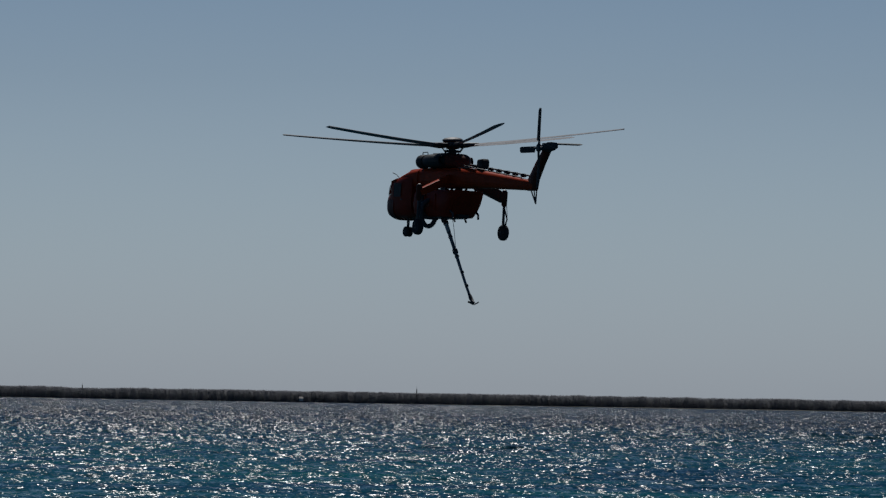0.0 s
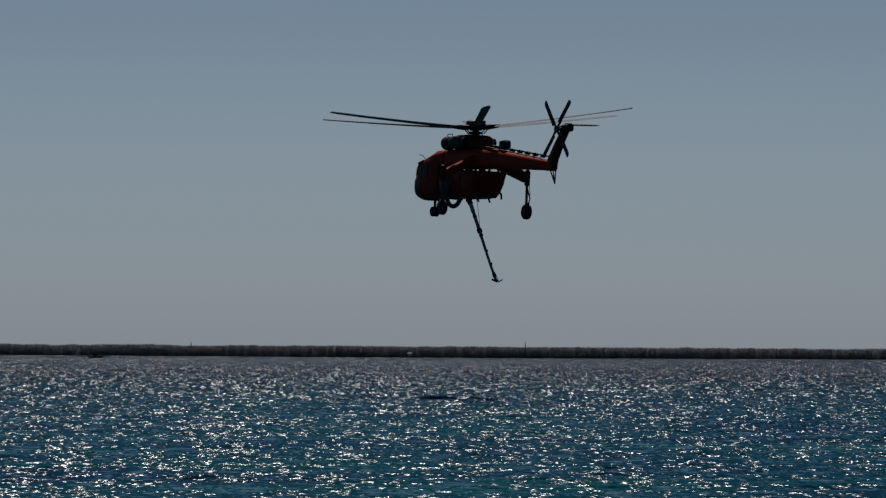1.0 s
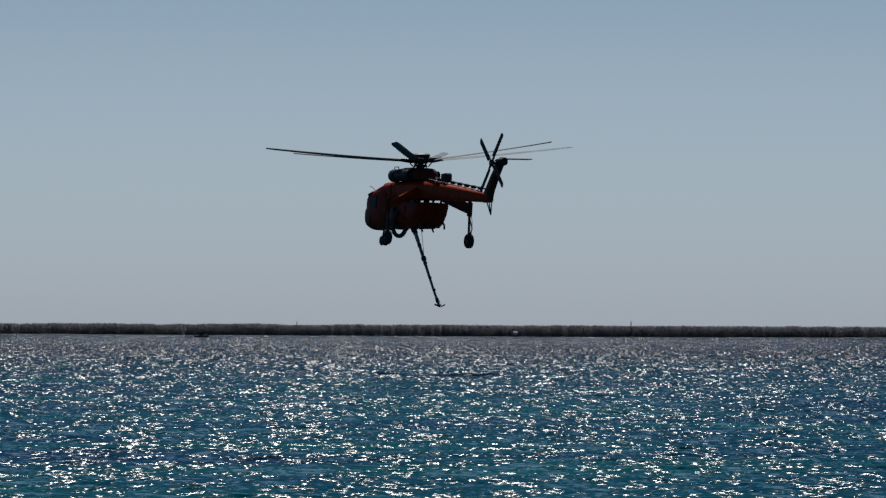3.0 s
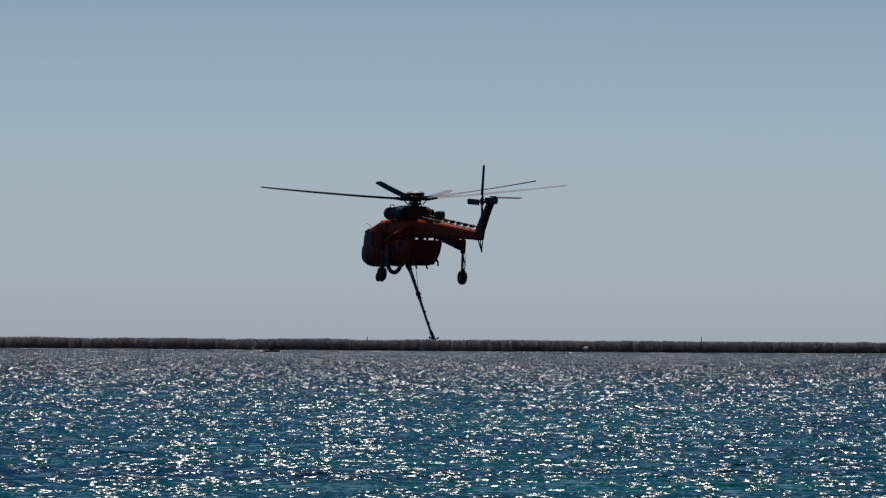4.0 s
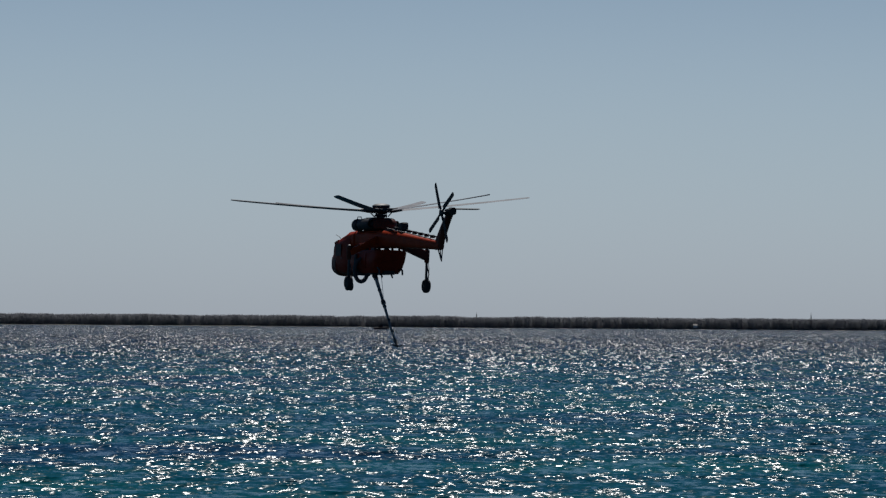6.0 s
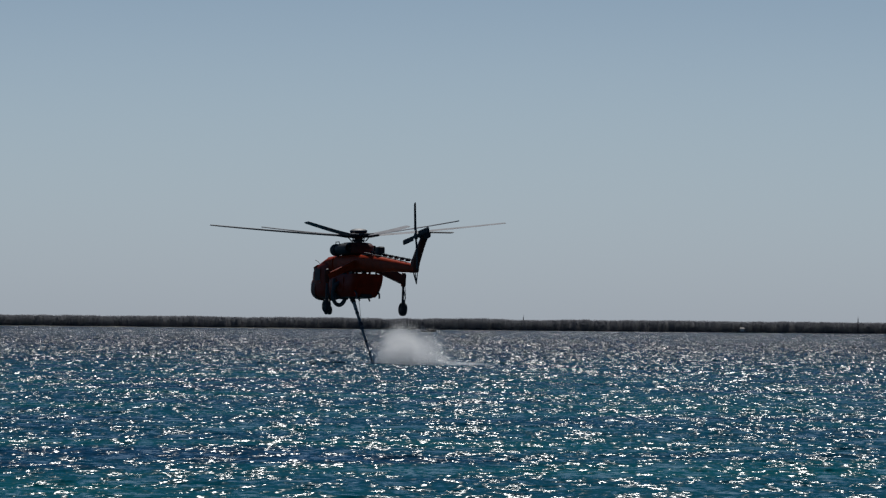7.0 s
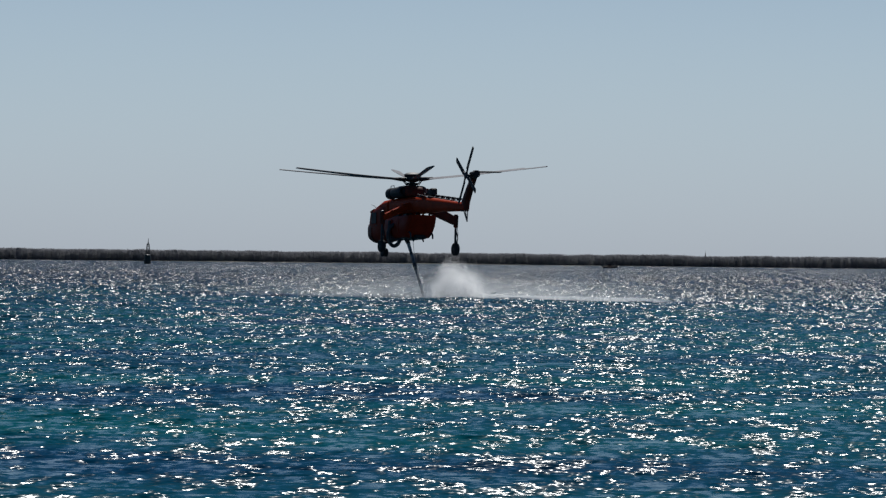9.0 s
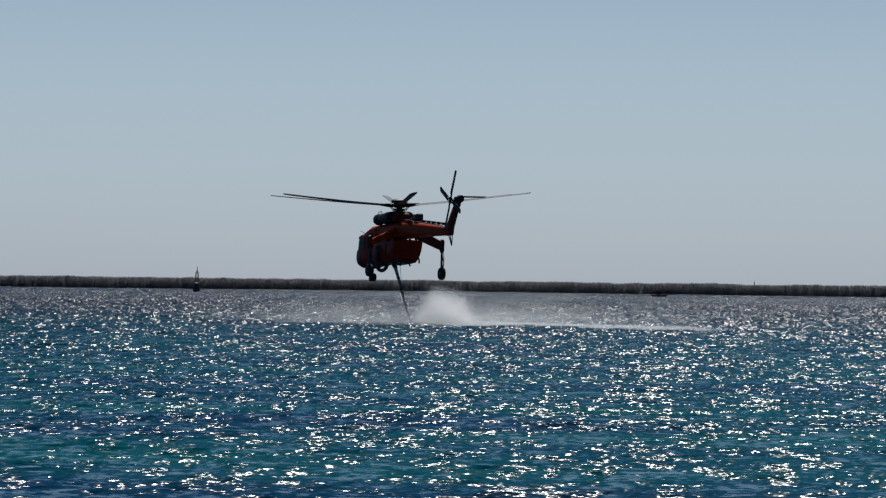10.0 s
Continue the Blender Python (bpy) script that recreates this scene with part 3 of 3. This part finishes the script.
def build_gear():
    for s in (-1, 1):
        # same orange paint both sides: starboard arm's shade is put into its colour
        part("outrigger", loft_between((-1.3, .7 * s, -2.25), (-1.62, 2.97 * s, -3.28), (.33 - .06 * s, .33 - .06 * s), (.27 - .04 * s, .27 - .04 * s)), (MAROON, None, ORANGE)[s + 1], heli)
        part("strut_housing", tube(B(), [(-1.65, 3.02 * s, -2.85), (-1.65, 3.02 * s, -3.7), (-1.65, 3.02 * s, -3.8)], [.2, .18, .1], 12), MAROON, heli)
        part("strut_cap", spin(B(), [(.05, -2.72), (.13, -2.76), (.17, -2.88)], "z", (-1.65, 3.02 * s, 0), 12), STEEL, heli)
        part("piston", tube(B(), [(-1.65, 3.02 * s, -3.7), (-1.65, 3.02 * s, -5.07)], .09, 10), STEEL, heli, "dull metal piston")
        part("wheel_fork", tube(B(), [(-1.65, 3.02 * s, -5.02), (-1.72, 3.22 * s, -5.17), (-1.72, 3.22 * s, -5.42), (-1.72, 2.82 * s, -5.44)], .07, 8), STEEL, heli)
        part("torque_link", tube(B(), [(-1.72, 3.02 * s, -3.9), (-2.15, 3.02 * s, -4.6), (-1.9, 3.02 * s, -4.98)], .045, 6), STEEL, heli)
        part("brake_line", tube(B(), [(-1.9, 3.02 * s, -3.4), (-2.0, 3.09 * s, -4.3), (-1.9, 3.09 * s, -5.15)], .02, 5), BLACK, heli)
        wheel(heli, (-1.72, 3.02 * s, -5.44), .5, .19)
    part("nose_strut", tube(B(), [(5.62, 0, -4.4), (5.62, 0, -5.5)], [.11, .08], 10), STEEL, heli)
    for s in (-1, 1):
        wheel(heli, (5.62, .13 * s, -5.50), .33, .1)
    part("nose_axle", tube(B(), [(5.62, -.24, -5.50), (5.62, .24, -5.50)], .05, 8), STEEL, heli)


def loft_between(p, q, a, b):
    """A tapering rounded beam from p to q; a and b: half sizes along x and across."""
    bm = B()
    p, q = Vector(p), Vector(q)
    d = (q - p).normalized()
    across = d.cross(Vector((1, 0, 0))).normalized()
    rings = []
    for k in range(5):
        t = k / 4
        c, hx, hz = p.lerp(q, t), a[0] + (b[0] - a[0]) * t, a[1] + (b[1] - a[1]) * t
        ring = []
        for i in range(12):
            u = 2 * math.pi * (i + .5) / 12
            cx, sx = math.cos(u), math.sin(u)
            ring.append(bm.verts.new(c + Vector((1, 0, 0)) * hx * math.copysign(abs(cx) ** .34, cx) + across * hz * math.copysign(abs(sx) ** .34, sx)))
        rings.append(ring)
    for r, s in zip(rings, rings[1:]):
        for i in range(12):
            j = (i + 1) % 12
            bm.faces.new((r[i], r[j], s[j], s[i]))
    bm.faces.new(rings[0])
    bm.faces.new(rings[-1])
    return bm


def build_tank():
    bm = B()
    rings = []
    for z, x0, x1, w in ((-3.0, -2.8, 3.0, 1.06), (-3.16, -2.75, 3.1, 1.19), (-3.8, -2.35, 3.1, 1.24), (-4.35, -1.95, 3.0, 1.18), (-4.66, -1.7, 2.7, 1.0)):
        ring = []
        for i in range(24):
            u = 2 * math.pi * (i + .5) / 24
            c, s = math.cos(u), math.sin(u)
            ring.append(bm.verts.new(((x0 + x1) / 2 + (x1 - x0) / 2 * math.copysign(abs(c) ** .28, c), w * math.copysign(abs(s) ** .28, s), z)))
        rings.append(ring)
    for p, q in zip(rings, rings[1:]):
        for i in range(24):
            j = (i + 1) % 24
            bm.faces.new((p[i], p[j], q[j], q[i]))
    bm.faces.new(rings[0])
    bm.faces.new(rings[-1])
    tank = part("water_tank", bm, RED, heli, "red water tank under the beam")
    for x, w in ((-2.5, .1), (-1.2, .12), (-.1, .7), (2.0, 1.5)):
        for s in (-1, 1):
            part("tank_bracket", box(B(), (x, .5 * s, -2.96), (w, .16, .34), .03), BLACK, tank)
    for s in (-1, 1):
        part("tank_rib", box(B(), (1.0, 1.245 * s, -3.75), (.08, .05, 1.1), .015), RED, tank)
        part("tank_rib", box(B(), (-.4, 1.245 * s, -3.75), (.08, .05, 1.1), .015), RED, tank)
        part("drop_door", box(B(), (.6, .5 * s, -4.68), (2.8, .85, .06), .02), STEEL, tank)
        part("door_actuator", tube(B(), [(-1.3, .4 * s, -4.6), (-1.65, .4 * s, -4.95)], .06, 8), STEEL, tank)
        part("vent_pipe", tube(B(), [(-1.9, .9 * s, -4.25), (-2.25, .9 * s, -4.45), (-2.3, .9 * s, -4.75)], .07, 8), STEEL, tank)
    part("foam_tank", box(B(), (-1.75, 0, -4.6), (.5, .9, .25), .05), BLACK, tank)
    # the coil of pump hose beside the tank
    pts = []
    for k in range(25):
        u = 2 * math.pi * k / 24
        pts.append((.55 + .12 * math.sin(u), 1.15 + .46 * math.sin(u), -4.45 + .82 * math.cos(u)))
    part("pump_hose", tube(B(), pts, .15, 12), HOSE, heli, "black looped pump hose")
    part("pump_pipe", tube(B(), [(1.3, 1.28, -3.3), (1.3, 1.32, -4.2), (.9, 1.2, -4.7), (.7, .4, -4.72)], .13, 10), HOSE, heli)


def blade_mesh(r0, r1, chord, thick, cone, twist, pitch=0.0):
    """A rotor blade along +x, bent upward towards its tip."""
    bm = B()
    rings = []
    n = 14
    for k in range(n + 1):
        t = k / n
        r = r0 + (r1 - r0) * t
        z = cone * (r / r1) ** 1.25
        tw = radians(pitch + twist * (1 - t))
        ch = chord * (1 if t < .97 else .7)
        ring = []
        for c, d in ((.28, 0), (.15, .5), (-.2, .42), (-.72, .04), (-.72, -.04), (-.2, -.42), (.15, -.5)):
            py, pz = c * ch, d * thick
            ring.append(bm.verts.new((r, py * math.cos(tw) - pz * math.sin(tw), z + py * math.sin(tw) + pz * math.cos(tw))))
        rings.append(ring)
    for p, q in zip(rings, rings[1:]):
        for i in range(7):
            j = (i + 1) % 7
            bm.faces.new((p[i], p[j], q[j], q[i]))
    bm.faces.new(rings[0])
    bm.faces.new(rings[-1])
    return bm


main_rotor = part("main_rotor", spin(B(), [(.2, -.2), (.62, -.16), (.72, -.05), (.7, .08), (.45, .16), (.2, .18)], count=24), STEEL, heli, "six-bladed main rotor")
tail_rotor = part("tail_rotor", spin(B(), [(.14, -.12), (.24, -.08), (.24, .08), (.14, .12)], "y", count=16), STEEL, heli, "four-bladed tail rotor")
snorkel = part("snorkel", spin(B(), [(.2, -.14), (.26, -.1), (.26, .1), (.2, .14)], "y", count=16), STEEL, heli, "long grey snorkel hose with foil foot")


def build_rotors():
    part("hub_dome", spin(B(), [(.66, .18), (.64, .27), (.5, .36), (.22, .41), (.04, .42)], count=24), BRIGHT, main_rotor, "polished metal hub dome")
    part("hub_drum", spin(B(), [(.2, -.34), (.40, -.32), (.42, -.24), (.60, -.2), (.64, -.12), (.64, .04), (.58, .08), (.60, .12), (.62, .17), (.2, .2)], count=24), MAROON, main_rotor, "dark red rotor hub drum")
    for k in range(6):
        u = math.pi / 3 * (k + .5)
        part("hub_lug", box(B(), (.66 * math.cos(u), .66 * math.sin(u), -.04), (.16, .2, .26), .03, Matrix.Rotation(u, 3, "Z")), STEEL, main_rotor)
    blade = None
    for k in range(6):
        m = Matrix.Translation((0, 0, -.12)) @ Matrix.Rotation(math.pi / 3 * k, 4, "Z")
        if blade is None:
            blade = part("rotor_blade", blade_mesh(1.5, 11.05, .6, .085, .87, 7, 5.0), BLADE, main_rotor)
            cuff = part("blade_cuff", tube(B(), [(.5, 0, 0), (.9, 0, .02), (1.3, 0, .05), (1.7, 0, .08)], [.14, .17, .13, .09], 10), STEEL, main_rotor)
            damper = part("damper", tube(B(), [(.5, .32, .06), (1.2, .2, .07)], .07, 8), STEEL, main_rotor)
            link = part("pitch_link", tube(B(), [(.46, -.2, -.42), (.85, -.22, 0)], .04, 6), STEEL, main_rotor)
            first = (blade, cuff, damper, link)
            for ob in first:
                ob.matrix_basis = m
        else:
            for ob in first:
                c = ob.copy()
                scene.collection.objects.link(c)
                c.matrix_basis = m
    blade = None
    for k in range(4):
        m = Matrix.Rotation(math.pi / 2 * k, 4, "Y")
        if blade is None:
            bm = blade_mesh(.45, 2.44, .39, .05, 0, 4)
            bmesh.ops.rotate(bm, verts=bm.verts[:], matrix=Matrix.Rotation(math.pi / 2, 3, "X"))
            blade = part("rotor_blade", bm, TAIL_BLADE, tail_rotor)
            grip = part("blade_grip", tube(B(), [(.15, 0, 0), (.6, 0, 0)], [.09, .06], 8), STEEL, tail_rotor)
        else:
            for ob in (blade, grip):
                c = ob.copy()
                scene.collection.objects.link(c)
                c.matrix_basis = m


def build_snorkel():
    """Hangs along -z from its pivot."""
    part("hose", tube(B(), [(0, 0, 0), (0, 0, -1.5), (.02, 0, -3.0), (.05, 0, -4.5), (.06, 0, -5.6), (.03, 0, -6.4)], [.125, .115, .105, .09, .085, .085], 12), SNORKEL, snorkel)
    for z, r, h in ((-.35, .17, .22), (-1.5, .14, .1), (-2.7, .17, .34), (-3.1, .14, .12), (-4.4, .11, .1), (-5.5, .11, .14)):
        part("hose_clamp", spin(B(), [(r * .8, z - h / 2), (r, z - h * .35), (r, z + h * .35), (r * .8, z + h / 2)], count=14), STEEL, snorkel)
    # pale band standing for the light on the hose's upper end
    part("lit_band", tube(B(), [(0.0, 0, -.5), (0.0, 0, -1.1)], .135, 12), PALE_GREY, snorkel, "pale band for light on the hose")
    part("foot", tube(B(), [(.03, 0, -6.2), (.02, 0, -6.45), (-.05, 0, -6.85), (-.2, 0, -7.05)], [.1, .13, .11, .05], 12), STEEL, snorkel, "metal suction foot")
    for s in (-1, 1):
        part("foil", box(B(), (-.12, .2 * s, -7.02), (.16, .42, .025), .01, Matrix.Rotation(.5 * s, 3, "X")), STEEL, snorkel)
    part("guy_rope", tube(B(), [(-.9, -.1, .1), (-.62, -.05, -1.2), (-.1, 0, -2.7)], .018, 5), PALE_GREY, snorkel)


build_cabin()
build_body()
build_tail()
build_gear()
build_tank()
build_rotors()
build_snorkel()


# ---- spray and foam ----
def droplets(name, count, seed, shape, size, mat, parent=None, lean=(-0.74, 0.31, 0.6)):
    """Many small flat drops in one cloud, tilted to the sun to look brighter; shape(rng, count) gives their places."""
    rng = np.random.default_rng(seed)
    w, u = rng.normal(size=(count, 3)), rng.normal(size=(count, 3))
    w /= np.linalg.norm(w, axis=1, keepdims=True)
    w += lean
    w /= np.linalg.norm(w, axis=1, keepdims=True)
    u -= w * (u * w).sum(1, keepdims=True)
    u /= np.linalg.norm(u, axis=1, keepdims=True)
    v = np.cross(w, u)
    r = rng.uniform(*size, (count, 1))
    c = shape(rng, count)
    verts = np.stack([c + r * u, c + r * (-.5 * u + .87 * v), c + r * (-.5 * u - .87 * v)], 1).reshape(-1, 3)
    me = bpy.data.meshes.new(name)
    me.from_pydata(verts.tolist(), [], np.arange(3 * count).reshape(-1, 3).tolist())
    me.materials.append(mat)
    ob = new(name, me)
    if parent:
        ob.parent = parent
    return ob


# local x runs back along the wake from where the foot cuts the water
plume = thing("spray_plume", "white plume of spray thrown up behind the snorkel foot", "spray", kind="stuff")


def plume_shape(x0, x1, tall, wide):
    def place(rng, n):
        u = rng.beta(1.5, 1.7, n)
        top = tall * (0.5 + 0.5 * np.sin(np.pi * np.minimum(1, u * 1.1))) * (0.8 + 0.35 * np.sin(u * 23 + x0) * np.sin(u * 9))
        return np.stack([x0 + (x1 - x0) * u, rng.normal(0, wide, n), top * rng.beta(0.95, 1.7, n) * 1.2], 1)
    return place


def veil_shape(rng, n):
    return np.stack([rng.normal(9, 13, n), rng.normal(0, 6, n), np.abs(rng.normal(0, .85, n))], 1)


def patch_shape(rng, n):
    return np.stack([rng.normal(0, 2.6, n), rng.normal(0, .5, n), np.abs(rng.normal(.10, .07, n))], 1)


clumps = [droplets("spray_clump", 120000, 1, plume_shape(.8, 9.0, 2.6, .45), (.0075, .0185), SPRAY, plume),
          droplets("spray_clump", 120000, 2, plume_shape(2.5, 12.0, 2.9, .5), (.0075, .0185), SPRAY, plume),
          droplets("spray_clump", 120000, 3, plume_shape(6.5, 24.0, 2.1, .6), (.006, .0165), SPRAY, plume)]
mist = tagged(droplets("spray_mist", 200000, 4, veil_shape, (.007, .0135), SPRAY),
              "thin mist blown off the water by downwash", "mist", kind="stuff")

FLIGHT_ROWS = [
    (0, 28.97, 397.62, 19.01),
    (0.5, 26.70, 402.67, 18.25),
    (1, 24.40, 407.71, 17.56),
    (1.5, 22.00, 412.73, 16.92),
    (2, 19.59, 417.73, 16.17),
    (2.2, 18.61, 419.73, 15.87),
    (3.3, 13.28, 430.66, 14.09),
    (3.5, 12.30, 432.64, 13.84),
    (4, 9.83, 437.57, 13.18),
    (4.5, 7.36, 442.48, 12.49),
    (5, 4.86, 447.38, 11.80),
    (5.5, 2.40, 452.27, 11.30),
    (5.7, 1.42, 454.21, 11.23),
    (6.8, -4.17, 464.89, 9.89),
    (7, -5.19, 466.83, 9.52),
    (7.5, -7.62, 471.65, 9.12),
    (8, -10.15, 476.45, 8.88),
    (8.5, -12.66, 481.24, 8.98),
    (9, -15.23, 486.02, 9.11),
    (9.5, -17.78, 490.79, 9.24),
    (10, -20.38, 495.54, 9.36),
]

HEADING = 113.0     # degrees from the world's x axis


def flight(t):
    """Where the rotor's hub is at t, between the rows."""
    r = FLIGHT_ROWS
    for p, q in zip(r, r[1:]):
        if p[0] <= t <= q[0]:
            u = (t - p[0]) / (q[0] - p[0])
            return Vector([a + (b - a) * u for a, b in zip(p[1:], q[1:])])
    return Vector(r[-1][1:])


def foot_in_water(t):
    """Where the snorkel meets the sea."""
    p = flight(t)
    u = radians(HEADING)
    ahead, left = Vector((math.cos(u), math.sin(u), 0)), Vector((-math.sin(u), math.cos(u), 0))
    back = -max(0.0, p.z - 4.75) * .89
    q = p + ahead * back + left * .3
    return Vector((q.x, q.y, 0))


def build_wake():
    """Foam left on the water along the snorkel's track, patch by patch."""
    out = []
    for k in range(12):
        t = 6.0 + .35 * k
        p = tagged(droplets("foam_patch", 4200, 40 + k, patch_shape, (.02, .055), FOAM),
                   "white foam left on the sea behind the snorkel", "foam", "foam along the wake", "stuff")
        out.append((t, p))
    return out


foam = build_wake()


def spun(t, anchors):
    for (a, p), (b, q) in zip(anchors, anchors[1:]):
        if a <= t <= b:
            return p + (q - p) * (t - a) / (b - a)
    return anchors[-1][1]


NOSE_DOWN = [(0, -0.5), (5.5, 0.0), (7.5, 1.5), (9, 2.6), (10, 3.0)]
TURN = [(0, 0), (1, -.3), (2, -.7), (5.5, -.8), (7, -.6), (9, 0), (10, 0)]
TRAIL = [(0, 40), (2, 39.5), (3.5, 43), (5.5, 42.5), (8, 43), (9, 41), (10, 40.5)]
MAIN_LAG = [(0, 42), (.5, 38), (1, 31), (1.5, 25), (2, 21), (3.5, 20), (4, 17), (4.5, 15), (5, 8), (5.5, 16), (7, 12), (7.5, 8), (8, 1), (8.5, -9), (9, -20), (9.5, -24), (10, -21)]
TAIL_LAG = [(0, 0), (.5, -25), (1, -47), (1.5, -71), (2, -109), (3.5, -143), (4, -183), (4.5, -222), (5, -243), (5.5, -229), (7, -262), (7.5, -288), (8, -299), (8.5, -310), (9, -305), (9.5, -344), (10, -387)]


def motions():
    walk(heli, [(r[0], Matrix.Translation(r[1:]) @ pose(0, 0, 0, 0, 0, HEADING + spun(r[0], TURN)) @ pose(0, 0, 0, 2.0, spun(r[0], NOSE_DOWN), 0)) for r in FLIGHT_ROWS])
    ticks = [k / FPS for k in range(10 * FPS + 1)]
    walk(main_rotor, [(t, pose(0, 0, 0, -3.0, .75 - 1.2 * spun(t, NOSE_DOWN), 0) @ pose(0, 0, 0, 0, 0, 67 + 900 * t + spun(t, MAIN_LAG))) for t in ticks])
    walk(tail_rotor, [(t, pose(-13.1, .78, -.55, 0, 450 * t + spun(t, TAIL_LAG), 0)) for t in ticks])
    walk(snorkel, [(t, pose(0.0, .3, -4.75, 0, spun(t, TRAIL) + .5 * math.sin(t * 1.9), 0)) for t in (0, 1, 2, 3, 4, 5, 5.7, 6.4, 7, 8, 9, 10)])
    walk(water, [(0, pose(3.0, 7.0, 0)), (10, pose(-2.0, -6.0, 0))])
    times = [0, 5.6] + [6 + .25 * k for k in range(17)]
    rows, veil = [], []
    for t in times:
        u = max(0.0, min(1.0, (t - 5.9) / .7))
        p = foot_in_water(max(t, 5.6))
        rows.append((t, pose(p.x, p.y, -5 + 5 * u, 0, 0, HEADING + 180)))
        v = max(0.0, min(1.0, (t - 6.2) / 1.2))
        veil.append((t, pose(p.x, p.y, -7 + 7 * v, 0, 0, HEADING + 180)))
    walk(plume, rows)
    walk(mist, veil)
    for k, c in enumerate(clumps):               # the tail of the plume builds up last
        low, late = (0, 6.3, 7.15)[k], (99, 99, 8.15)[k]
        walk(c, [(0, pose(0, 0, -.1 if k == 0 else -4))] + [(t, pose(.5 * math.sin(5.1 * t + 2 * k), 0, .22 * math.sin(7.3 * t + 2.4 * k) - .15 - 4 * max(0.0, min(1.0, max(1 - (t - low) / .5, min(.62, (t - late) / .5)))), 0, 0, 1.5 * math.sin(3.7 * t + k))) for t in times[2:]])
    for t0, p in foam:
        q = foot_in_water(t0)
        walk(p, [(0, pose(q.x, q.y, -1.5, 0, 0, HEADING)), (t0, pose(q.x, q.y, -1.5, 0, 0, HEADING)), (t0 + .3, pose(q.x, q.y, 0, 0, 0, HEADING)), (10.0, pose(q.x, q.y, 0, 0, 0, HEADING))] if t0 < 9.6 else
             [(0, pose(q.x, q.y, -1.5, 0, 0, HEADING)), (10.0, pose(q.x, q.y, -1.0, 0, 0, HEADING))])


motions()
